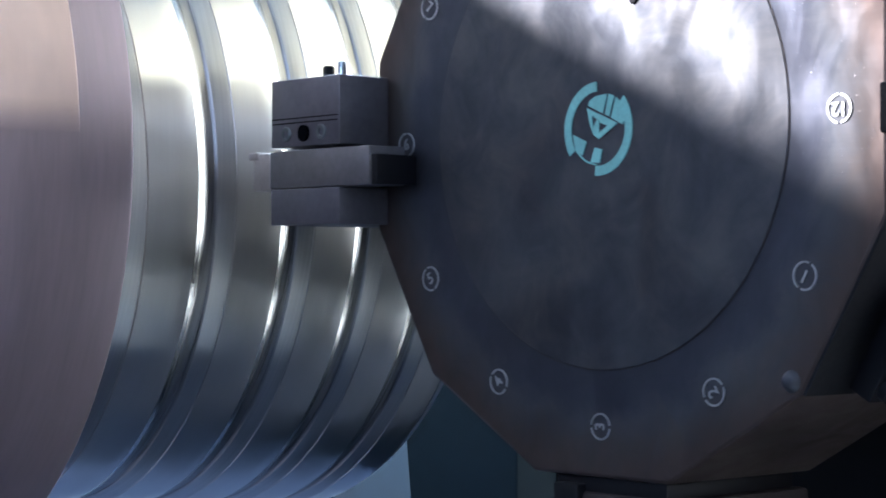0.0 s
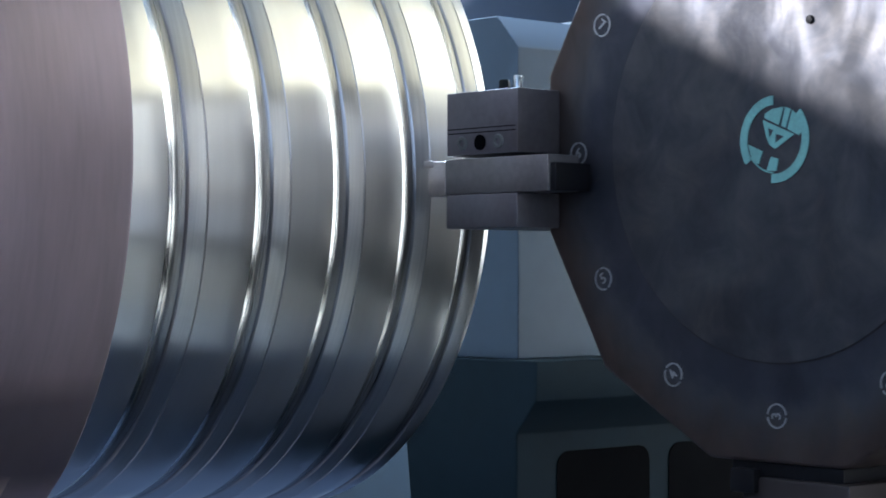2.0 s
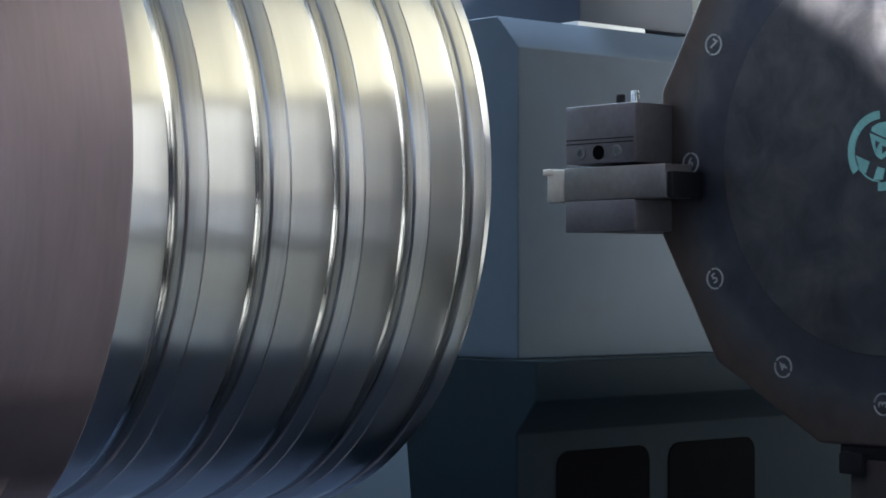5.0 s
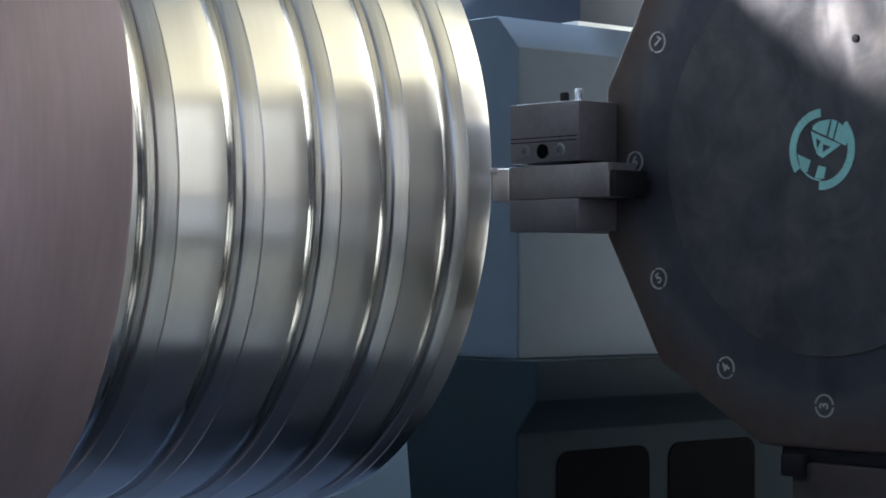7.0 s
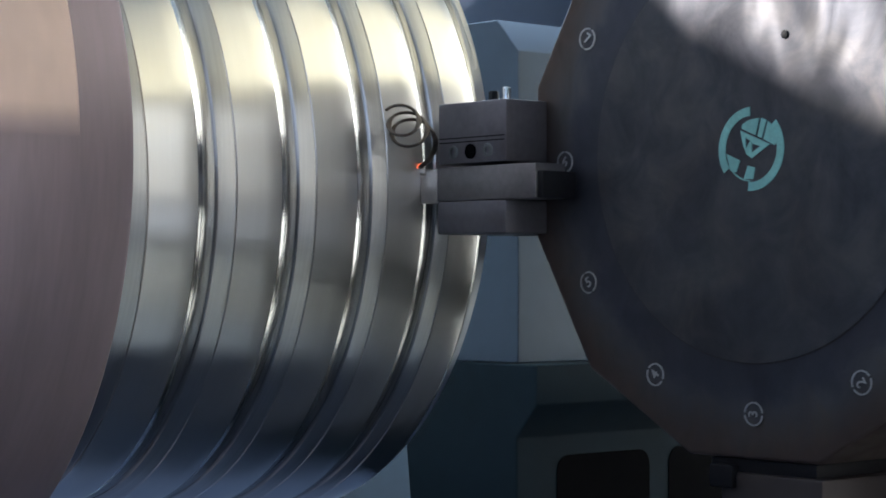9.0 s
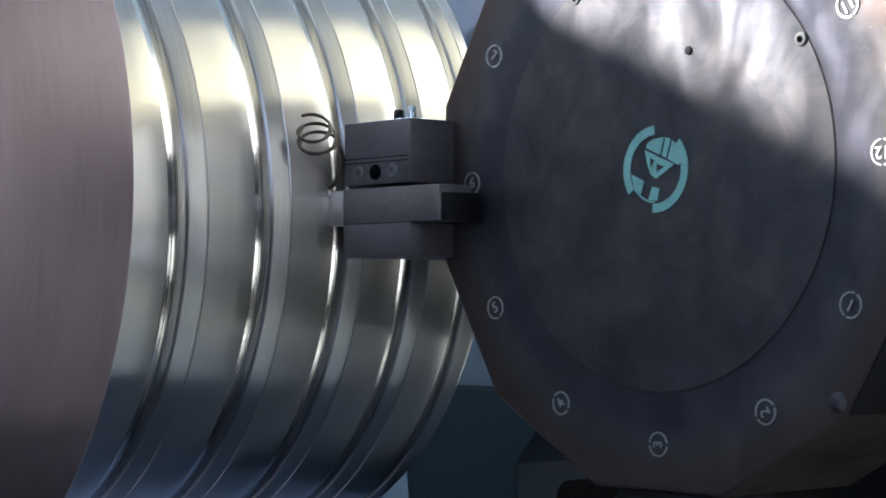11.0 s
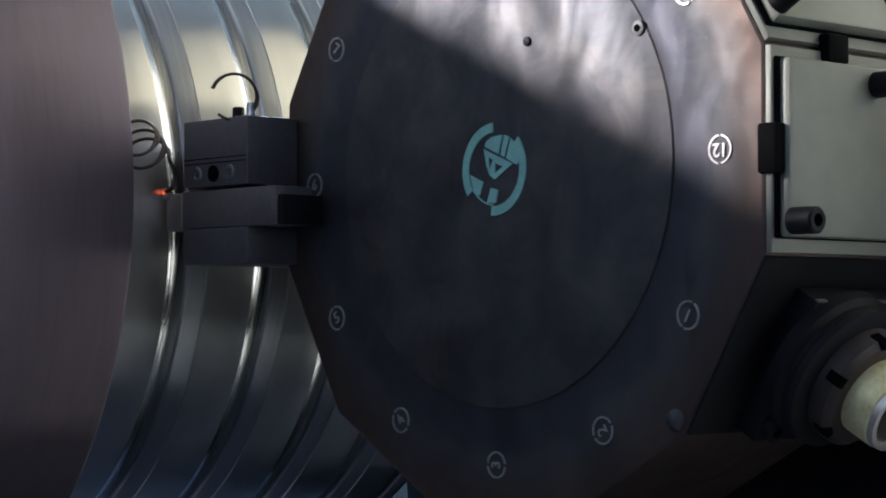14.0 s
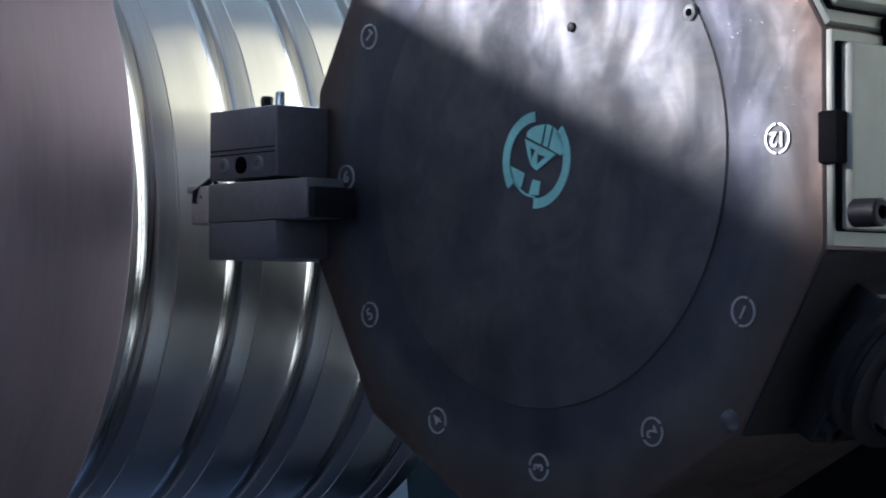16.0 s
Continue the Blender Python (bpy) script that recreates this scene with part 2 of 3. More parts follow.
def arc_plate(r0, r1, a0, a1, x0, x1, n=24):
    """A flat ring piece in the y-z plane between two angles in degrees."""
    pts = [(r1 * math.cos(radians(a0 + (a1 - a0) * i / n)), r1 * math.sin(radians(a0 + (a1 - a0) * i / n))) for i in range(n + 1)]
    pts += [(r0 * math.cos(radians(a1 - (a1 - a0) * i / n)), r0 * math.sin(radians(a1 - (a1 - a0) * i / n))) for i in range(n + 1)]
    return prism_x(pts, x0, x1)


def tube(points, radius, n=10, flat=1.0):
    """A tube along points."""
    bm = bmesh.new()
    rings = []
    for i, p in enumerate(points):
        p = Vector(p)
        d = (Vector(points[min(i + 1, len(points) - 1)]) - Vector(points[max(i - 1, 0)])).normalized()
        u = d.cross(Vector((0.3, 0.2, 1))).normalized()
        w = d.cross(u)
        rings.append([bm.verts.new(p + u * radius * math.cos(2 * math.pi * k / n) + w * radius * flat * math.sin(2 * math.pi * k / n)) for k in range(n)])
    for a, b in zip(rings, rings[1:]):
        for k in range(n):
            bm.faces.new((a[k], a[(k + 1) % n], b[(k + 1) % n], b[k]))
    bm.faces.new(rings[0])
    bm.faces.new(rings[-1])
    bmesh.ops.recalc_face_normals(bm, faces=bm.faces[:])
    return bm


def socket_screw(parent, m, r, h, name="screw", mat=BLACK):
    """A socket head cap screw along its own -x, seated at the origin."""
    bm = lathe_x([(0, r), (-h + r * 0.15, r), (-h, r * 0.85), (-h, r * 0.5), (-h * 0.45, r * 0.48)], 20)
    ob = part(name, bm, mat, parent, m=m)
    part("socket", lathe_x([(-h * 0.44, r * 0.47), (-h * 0.47, r * 0.46)], 6), HOLE_SHADE, ob, "dark hexagon socket")
    return ob


def digits(text, size, parent, m, mat):
    curve = bpy.data.curves.new("digits", "FONT")
    curve.body, curve.size, curve.align_x, curve.align_y, curve.extrude, curve.offset = text, size, "CENTER", "CENTER", 0.0004, size * 0.012
    tmp = new("digits_curve", curve)
    bpy.context.view_layer.update()
    me = bpy.data.meshes.new_from_object(tmp.evaluated_get(bpy.context.evaluated_depsgraph_get()))
    bpy.data.objects.remove(tmp)
    me.materials.clear()
    me.materials.append(mat)
    ob = new("number", me)
    ob.parent = parent
    ob.matrix_basis = m
    return ob


# ---------------------------------------------------------------- the machine's enclosure
X0, X1, Y0, Y1, Z0, Z1 = -1.75, 1.75, -1.5, 1.6, -0.95, 1.3


def panel(name, b, mat, label):
    ob = part(name, b, mat, label=label)
    return tagged(ob, label, "wall", kind="structure")


panel("floor", box(X0, X1, Y0, Y1, Z0 - 0.05, Z0), TRAY, "dark blue-grey painted chip tray floor of the machine")
# Unseen reflector, added so the drum's lower front mirrors something pale.
apron = thing("reflector_apron", "unseen pale sheet added on the tray for the drum to mirror", "apron")
part("sheet", prism_x([(Y0 + 0.002, Z0), (Y0 + 0.002, Z0 + 0.06), (-0.07, Z0 + 0.012), (-0.07, Z0)], -0.9, X1 - 0.002, 0.002), REFLECTOR, apron)
part("lip", box(-0.9, X1 - 0.002, -0.069, -0.03, Z0, Z0 + 0.03, 0.004), SILL, apron, "white lip added for the drum to mirror as a bright band")
panel("ceiling", box(X0, X1, Y0, Y1, Z1, Z1 + 0.05), WALL, "pale grey sheet metal roof of the machine")
panel("wall_back", box(X0, X1, Y1, Y1 + 0.05, Z0, Z1), WALL, "pale blue-grey sheet metal back wall of the machine")
# Dark sheet that paints shade onto the lower back wall.
panel("wall_back_shade", box(X0 + 0.002, X1 - 0.002, Y1 - 0.012, Y1 - 0.001, -0.6, -0.2), WALL_SHADE, "blue-grey band of painted shade along the back wall")
panel("wall_front", joined(box(X0, 0.0, Y0 - 0.05, Y0, Z0, Z1), box(1.68, X1, Y0 - 0.05, Y0, Z0, Z1), box(0.0, 1.68, Y0 - 0.05, Y0, Z0, -0.80), box(0.0, 1.68, Y0 - 0.05, Y0, 0.84, Z1)),
      PAINT_DARK, "dark painted door side of the machine")
panel("wall_left", joined(box(X0 - 0.05, X0, Y0, -1.40, Z0, Z1), box(X0 - 0.05, X0, 0.10, Y1, Z0, Z1), box(X0 - 0.05, X0, -1.40, 0.10, Z0, 0.0), box(X0 - 0.05, X0, -1.40, 0.10, 1.09, Z1)),
      PAINT_DARK, "dark painted headstock wall of the machine")
panel("wall_right", box(X1, X1 + 0.05, Y0, Y1, Z0, Z1), WALL, "pale painted end wall of the machine")

lamp = thing("work_lamp", "small round work lamp on the pale back wall", "lamp", pose(*LAMP))
part("housing", lathe_x([(-0.02, 0.05), (0.03, 0.06), (0.03, 0.045), (0.0, 0.04)], 32), BLACK, lamp, m=look((0, 0, 0), (1.4, -1.45, -0.55)) @ pose(0, 0, 0.03, 0, 90, 0))
part("bracket", tube([(0, 0.03, 0.03), (0, 0.09, 0.08), (0, 0.15, 0.08)], 0.012), BLACK, lamp)

panel_light = thing("ceiling_light", "large pale diffuser light hung under the roof of the machine", "lamp", pose(0, 0, 0.92))
part("diffuser", box(0.42, 1.7, -1.45, 0.1, -0.02, 0.0, 0.004), GLOW, panel_light)
part("frame", box(0.40, 1.72, -1.47, 0.12, 0.0, 0.03, 0.004), PAINT, panel_light)
for x, y in ((0.5, -1.4), (0.5, 0.05), (1.6, -1.4), (1.6, 0.05)):
    part("hanger", box(x - 0.01, x + 0.01, y - 0.01, y + 0.01, 0.03, Z1 - 0.92), BLACK, panel_light)
# Unseen window, added to light the front and show in the drum.
window = thing("added_window_1", "large unseen glowing window added on the door side as fill light", "window", pose(0, Y0, 0), kind="structure")
part("pane", box(0.0, 1.68, -0.03, -0.018, -0.30, 0.84), FILL_PANE, window, "pale glowing pane added as fill light")
part("lower_pane", box(0.0, 1.68, -0.03, -0.018, -0.80, -0.30), FILL_PANE_LOW, window, "dim glowing lower pane added as fill light")
for x in (-0.02, 1.69):
    part("mullion", box(x - 0.02, x + 0.02, 0.0, 0.03, -0.83, 0.87, 0.003), BLACK, window)
for z in (-0.82, -0.30, 0.86):
    part("window_frame", box(0.0, 1.67, 0.0, 0.03, z - 0.02, z + 0.02, 0.003), BLACK, window)
# Unseen window, added to brighten the faces that look towards -x.
added_window_2 = thing("added_window_2", "dim bluish unseen window added in the headstock wall as fill light", "window", pose(X0, 0, 0), kind="structure")
part("pane", box(-0.03, -0.018, -1.40, 0.10, 0.0, 1.09), FILL_PANE_DIM, added_window_2, "dim bluish glowing pane added as fill light")
for y in (-1.41, 0.11):
    part("mullion", box(0.0, 0.03, y - 0.02, y + 0.02, -0.03, 1.12, 0.003), BLACK, added_window_2)
for z in (-0.02, 1.11):
    part("window_frame", box(0.0, 0.03, -1.39, 0.09, z - 0.02, z + 0.02, 0.003), BLACK, added_window_2)
rear = thing("rear_lamp", "small square lamp under the roof near the back wall", "lamp", pose(*LAMP_2))
part("housing", box(-0.08, 0.08, -0.08, 0.08, -0.03, 0.06, 0.006), BLACK, rear)
strip = thing("light_panel", "tall pale light panel on the end wall", "lamp", pose(X1 - 0.02, 0.3, 0.2))
part("diffuser", box(-0.012, 0.0, -0.95, 0.26, -0.68, 0.9, 0.004), STRIP, strip)
part("lower_diffuser", box(-0.012, 0.0, -0.2, 0.5, -1.12, -1.0, 0.004), STRIP, strip)
part("channel", box(0.0, 0.02, -0.97, 0.52, -1.13, 0.93, 0.004), BLACK, strip)

# ---------------------------------------------------------------- drum with its spiral groove


def drum_mesh():
    """Follows the groove: every section line is a helix whose pitch opens towards the chuck."""
    section = [(0.0, 0.0), (0.008, -0.0002), (0.03, -0.0010), (0.055, -0.0021), (0.060, -0.0022), (0.067, -0.0024), (0.085, -0.0034), (0.10, -0.0042), (0.105, -0.0043), (0.12, -0.0049),
               (0.14, -0.006), (0.148, -0.0062), (0.156, -0.0062), (0.19, -0.0061), (0.225, -0.0058), (0.24, -0.0047), (0.252, -0.0034), (0.30, -0.0023), (0.36, -0.0013), (0.43, -0.0004),
               (0.441, -0.0010), (0.447, -0.0010), (0.455, 0.0), (0.6, 0.0), (0.8, 0.0)]
    n = 240
    rows = []
    lo, hi = X_CHUCK - 0.05, X_END
    for k in range(-3, 9):
        for s, depth in section:
            rows.append((k, s, depth))
    verts, faces, mats = [], [], []
    rows.sort(key=lambda q: q[0] + q[1])
    for k, s, depth in rows:
        for i in range(n + 1):
            beta = 2 * math.pi * i / n
            x = feed(1.5 * (5 - k - s - i / n) + 4.5)
            xx = x - 0.049
            cl = min(max(xx, lo), hi)
            r = R_DRUM - 0.075 * max(0.0, 0.23 - cl) + depth
            if xx > hi - 0.002:
                r = min(r, R_DRUM - 0.0015)
            verts.append((cl, -r * math.cos(beta), -r * math.sin(beta)))
    m = n + 1
    for a in range(len(rows) - 1):
        xa = [verts[a * m + i][0] for i in range(m)]
        xb = [verts[(a + 1) * m + i][0] for i in range(m)]
        for i in range(n):
            q = (xa[i], xa[i + 1], xb[i], xb[i + 1])
            if max(q) - min(q) < 1e-7:
                continue
            faces.append((a * m + i, (a + 1) * m + i, (a + 1) * m + i + 1, a * m + i + 1))
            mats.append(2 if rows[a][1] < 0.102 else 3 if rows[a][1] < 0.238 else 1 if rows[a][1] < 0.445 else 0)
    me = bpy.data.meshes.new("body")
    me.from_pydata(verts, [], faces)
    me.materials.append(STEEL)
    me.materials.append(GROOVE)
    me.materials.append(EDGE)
    me.materials.append(GROOVE_SHADED)
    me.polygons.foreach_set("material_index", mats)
    bm = bmesh.new()
    bm.from_mesh(me)
    bmesh.ops.remove_doubles(bm, verts=bm.verts[:], dist=1e-6)
    bmesh.ops.recalc_face_normals(bm, faces=bm.faces[:])
    bm.to_mesh(me)
    bm.free()
    me.shade_smooth()
    me.set_sharp_from_angle(angle=radians(22))
    return me


drum = thing("grooved_drum", "bright turned steel drum with a wide spiral groove", "workpiece", pose(0, AY, AZ))
body = new("body", drum_mesh())
body.parent = drum
part("end_face", lathe_x([(X_END - 0.02, R_DRUM - 0.012), (X_END - 0.0005, R_DRUM - 0.002), (X_END, R_DRUM - 0.004), (X_END, 0.29), (X_END - 0.03, 0.285), (X_END - 0.03, 0.02)], 128), STEEL, drum)

chuck = thing("lathe_chuck", "dark oily steel chuck with a reddish raw casting holding the drum", "chuck", pose(0, AY, AZ))
# Unseen rear length, added and sized to block the lamp for the turret's shadow.
part("body", lathe_x([(-1.35, 0.381), (-0.333, 0.381), (-0.330, R_CHUCK - 0.004), (-0.326, R_CHUCK), (X_CHUCK - 0.004, R_CHUCK), (X_CHUCK, R_CHUCK - 0.003), (X_CHUCK, 0.3)], 160), CHUCK, chuck)


def shell(x0, x1, r0, r1, a0, a1, n=48, bevel=0.004):
    """A curved block round x; angles run from the front downwards."""
    bm = bmesh.new()
    prof = [(x0, r0), (x0, r1 - bevel), (x0 + bevel, r1), (x1 - bevel, r1), (x1, r1 - bevel), (x1, r0)]
    rings = []
    for i in range(n + 1):
        a = radians(a0 + (a1 - a0) * i / n)
        rings.append([bm.verts.new((x, -r * math.cos(a), -r * math.sin(a))) for x, r in prof])
    for p, q in zip(rings, rings[1:]):
        for j in range(len(prof)):
            k = (j + 1) % len(prof)
            bm.faces.new((p[j], p[k], q[k], q[j]))
    bm.faces.new(rings[0])
    bm.faces.new(rings[-1])
    bmesh.ops.recalc_face_normals(bm, faces=bm.faces[:])
    return bm


for a0, a1 in ((-75, -4), (-190, -157)):
    part("casting", shell(-0.32, -0.226, 0.36, R_CHUCK + 0.003, a0, a1, 36), CAST, chuck, "reddish raw steel casting")
part("clamp_block", shell(-0.322, X_CHUCK - 0.002, 0.37, R_CHUCK + 0.004, -90, -75, 10), JAW, chuck, "worn steel clamp block")

# ---------------------------------------------------------------- tailstock behind the drum
TX, TY = 0.45, 0.565
tail = thing("tailstock", "grey-blue painted tailstock with chamfered top edge and dark slots", "tailstock")
part("housing", prism_x([(TY, -0.2066), (TY, 0.1445), (TY + 0.035, 0.1826), (1.0, 0.1826), (1.0, -0.2066)], TX, 1.35, 0.0015), PAINT, tail, smooth=20)
part("base", prism_x([(0.514, -0.2066), (0.514, -0.25), (0.546, -0.288), (0.546, -0.95), (0.66, -0.95), (0.735, -0.31), (0.735, -0.2066)], 0.43, 1.35, 0.002), PAINT_SHADED, tail, smooth=20)
# Slots are flat sheets in shade black; the base isn't cut open.
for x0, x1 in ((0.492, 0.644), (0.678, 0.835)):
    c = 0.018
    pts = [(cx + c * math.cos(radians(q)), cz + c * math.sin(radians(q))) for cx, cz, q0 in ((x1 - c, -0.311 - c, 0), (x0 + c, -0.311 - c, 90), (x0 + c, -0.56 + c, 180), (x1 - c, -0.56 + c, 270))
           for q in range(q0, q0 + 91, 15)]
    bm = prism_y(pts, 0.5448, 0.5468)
    part("slot", bm, HOLE_SHADE, tail, "rounded slot, its shade painted as a flat black sheet")
cover = thing("sliding_cover", "dark grey sheet metal cover standing on the tailstock", "cover")
part("panel", box(0.638, 0.845, 0.655, 0.95, 0.196, 0.5, 0.003), PAINT_DARK, cover)
part("sill", box(0.625, 0.745, 0.645, 0.95, 0.183, 0.196, 0.002), SILL, cover, "sill with strong light painted in as white")
rail = thing("guide_rail", "pale steel guide rail behind the tailstock cover", "rail")
# Plate added to hide the bright wall, in place of shade on it.
part("darkening_plate", box(0.87, 1.3, 0.80, 0.812, 0.183, 0.5, 0.002), RIM, rail)
for k in range(3):
    part("bar", box(0.87, 1.3, 0.70 + 0.03 * k, 0.72 + 0.03 * k, 0.183, 0.21 + 0.02 * k, 0.003), RIM, rail)

# ---------------------------------------------------------------- turret
turret = thing("turret", "dark oily twelve-station turret disc with engraved numbers and a teal badge", "tool turret")
APO = 0.266
poly = [(APO / math.cos(radians(15)) * math.cos(radians(15 + 30 * k)), APO / math.cos(radians(15)) * math.sin(radians(15 + 30 * k))) for k in range(12)]
DEPTH = 0.165
part("disc", prism_x(poly, 0.0, DEPTH, 0.003), TURRET, turret, smooth=20)
part("cap", lathe_x([(0.004, 0.1838), (-0.0009, 0.1838), (-0.0012, 0.1834), (-0.0012, 0.02)], 160), CAP, turret, "round oily steel centre cap", smooth=15)
part("seam", lathe_x([(0.001, 0.1845), (-0.0005, 0.1845), (-0.0005, 0.1838), (0.001, 0.1838)], 160, True), BROWN, turret, "dark seam round the cap")
part("hub", lathe_x([(DEPTH, 0.2), (0.42, 0.2), (0.42, 0.1)], 64), BLACK, turret)
part("carriage", box(0.24, 0.7, -0.42, 0.10, -0.75, 0.08, 0.006), BLACK, turret, "black turret carriage")
for y, z in ((-0.152, 0.093), (0.093, 0.152)):
    part("cap_screw", lathe_x([(0.0, 0.0055), (-0.0016, 0.0055), (-0.0019, 0.0045)], 20), RIM, turret, "small countersunk screw", pose(-0.0012, y, z))
    part("screw_socket", lathe_x([(-0.001, 0.0028), (-0.0023, 0.0028)], 12), HOLE_SHADE, turret, m=pose(-0.0012, y, z))
part("plug", lathe_x([(0.0, 0.0036), (-0.0028, 0.0036), (-0.0031, 0.003)], 16), BLACK, turret, "small black plug", pose(0, -0.037, 0.095))
for k in range(1, 13):
    a = -(6 - k) * 30 - 0.45
    for side in (0, 180):
        badge = part("number_ring", arc_plate(0.0090, 0.0104, side - 83, side + 83, -0.0011, 0.0004, 16), MARK, turret, "white engraved ring round a number",
                     pose(0, 0, 0, a, 0, 0) @ pose(0, 0.227, 0))
    digits(str(k), 0.0135, badge, Matrix(((0, 0, -1, -0.0008), (-1, 0, 0, 0), (0, 1, 0, 0), (0, 0, 0, 1))), MARK)

# the teal badge: a broken ring round a shield
BX = (-0.0020, -0.0011)
def flat(points):
    """Badge outline from a drawing with its centre at (507, 388)."""
    return prism_x([(-(x - 507) * 0.000288, -(y - 388) * 0.000198) for x, y in points], *BX)


badge = part("teal_badge", arc_plate(0.0285, 0.036, -33, 88, *BX, 28), TEAL, turret, "teal painted broken ring badge")
part("ring_half", arc_plate(0.0285, 0.036, 139, 275, *BX, 28), TEAL, badge)
part("dome", flat([(475, 279), (499, 262), (541, 256), (525, 331), (472, 297)]), TEAL, badge)
part("dome", flat([(547, 257), (567, 267), (549, 344), (533, 335)]), TEAL, badge)
part("dome", flat([(573, 272), (595, 300), (609, 355), (597, 378), (555, 349)]), TEAL, badge)
part("inner_ring", arc_plate(0.0268, 0.0280, 272, 330, *BX, 14), TEAL, badge)
part("shield", flat([(466, 305), (487, 318), (492, 335), (486, 343), (489, 386), (500, 396), (510, 428), (490, 410), (478, 372)]), TEAL, badge)
part("shield", flat([(487, 318), (580, 372), (543, 379), (514, 366), (505, 351), (492, 344), (492, 335)]), TEAL, badge)
part("shield", flat([(580, 372), (510, 428), (500, 396), (489, 386), (505, 351), (512, 366), (511, 404), (543, 379)]), TEAL, badge)
part("foot", flat([(413, 404), (465, 436), (451, 487), (428, 478)]), TEAL, badge)
part("foot", flat([(495, 460), (523, 470), (515, 520), (480, 517)]), TEAL, badge)


def on_flat(k):
    """The space of station k: y runs outwards from the axis."""
    return pose(0, 0, 0, -(6 - k) * 30, 0, 0)


turret_things = []
for k in (12, 11, 10, 9, 8):
    f = on_flat(k)
    plate = thing("station_cover", "grey steel cover plate on an empty turret station", "cover", group="station covers")
    part("flange", box(0.0006, DEPTH - 0.003, APO, APO + 0.005, -0.0698, 0.0698, 0.0005), PLATE, plate, m=f)
    part("gasket", box(0.0028, DEPTH - 0.016, APO + 0.004, APO + 0.0075, -0.0625, 0.0605, 0.002), RUBBER, plate, "black rubber gasket", f)
    part("plate", box(0.0064, DEPTH - 0.021, APO + 0.006, APO + 0.0165, -0.0615, 0.0595, 0.003), PLATE, plate, m=f)
    for x, z in ((0.098, -0.049), (0.006, 0.049)):
        socket_screw(plate, f @ pose(x + 0.003, APO + 0.0165, z, 0, 0, -90), 0.0092, 0.021, "bolt")
    part("key", box(-0.004, 0.012, APO - 0.004, APO + 0.012, -0.017, 0.017, 0.002), RUBBER, plate, "black locating key", f)
    part("key", box(0.054, 0.077, APO + 0.002, APO + 0.012, -0.082, -0.062, 0.002), RUBBER, plate, "black locating key", f)
    part("rear_post", box(DEPTH - 0.006, DEPTH + 0.022, APO + 0.001, APO + 0.024, -0.069, 0.064, 0.008, 4), PLATE, plate, "pale rounded post behind the plate", f)
    turret_things.append(plate)

# station 1: a collet holder
f = on_flat(1)
collet = thing("collet_holder", "black collet holder with slotted nut and worn brass sleeve", "tool holder")
part("base", box(0.046, DEPTH + 0.03, APO, APO + 0.022, -0.048, 0.066, 0.002), BLACK, collet, m=f)
# Thin black sheet laid over the disc's flat to paint it as shaded.
part("flat_shade", box(0.0005, DEPTH - 0.001, APO - 0.0005, APO + 0.002, -0.0705, 0.0705), BLACK, collet, m=f)
part("edge", box(0.0465, DEPTH + 0.03, APO + 0.0195, APO + 0.0225, -0.0485, -0.0472), RIM, collet, "thin lighter edge strip", f)
to_y = pose(0.085, 0, 0, 0, 0, -90)
part("collar", lathe_x([(-APO - 0.02, 0.056), (-APO - 0.03, 0.056), (-APO - 0.034, 0.052), (-APO - 0.038, 0.052), (-APO - 0.041, 0.055), (-APO - 0.047, 0.055), (-APO - 0.05, 0.046)], 64), BLACK, collet, m=f @ to_y)
nut = part("nut", lathe_x([(-APO - 0.048, 0.043), (-APO - 0.064, 0.043), (-APO - 0.068, 0.039), (-APO - 0.068, 0.03)], 64), BROWN, collet, "slotted dark steel nut", f @ to_y)
for q in range(6):
    part("slot", box(-APO - 0.0685, -APO - 0.056, 0.038, 0.0436, -0.004, 0.004), HOLE_SHADE, nut, m=pose(0, 0, 0, 60 * q + 15, 0, 0))
part("sleeve", lathe_x([(-APO - 0.066, 0.029), (-APO - 0.09, 0.0285), (-APO - 0.0915, 0.027), (-APO - 0.0915, 0.0228), (-APO - 0.066, 0.0222)], 48, True), BRASS, collet, "worn brass sleeve", f @ to_y)
part("sleeve_lip", lathe_x([(-APO - 0.0912, 0.0278), (-APO - 0.096, 0.0272), (-APO - 0.0965, 0.0255), (-APO - 0.0962, 0.0232), (-APO - 0.0912, 0.0225)], 48, True), TIP, collet, "bright steel lip", f @ to_y)
part("bore_wall", lathe_x([(-APO - 0.067, 0.0224), (-APO - 0.0918, 0.0226), (-APO - 0.0918, 0.0218), (-APO - 0.067, 0.0216)], 40, True), SHANK, collet, "dark steel bore", f @ to_y)
part("bore", lathe_x([(-APO - 0.067, 0.0224), (-APO - 0.069, 0.0220)], 32), SHANK, collet, m=f @ to_y)
part("coolant_pipe", tube([(0.075, APO - 0.004, 0.070), (0.066, APO + 0.002, 0.046), (0.062, APO + 0.003, 0.038)], 0.0032), SHANK, collet, "slim dull steel coolant pipe", f)
for x, z in ((0.058, 0.054), (0.15, 0.054), (0.058, -0.037), (0.15, -0.037)):
    socket_screw(collet, f @ pose(x, APO + 0.022, z, 0, 0, -90), 0.009, 0.008)
turret_things.append(collet)

# station 3: a plain block
f = on_flat(3)
block = thing("boring_bar_holder", "brownish steel tool block under the turret", "tool holder")
part("body", box(0.0, 0.16, APO + 0.012, APO + 0.12, -0.075, 0.036, 0.004), BROWN, block, m=f)
part("foot", box(0.004, 0.15, APO, APO + 0.013, -0.066, 0.05, 0.002), BLACK, block, m=f)
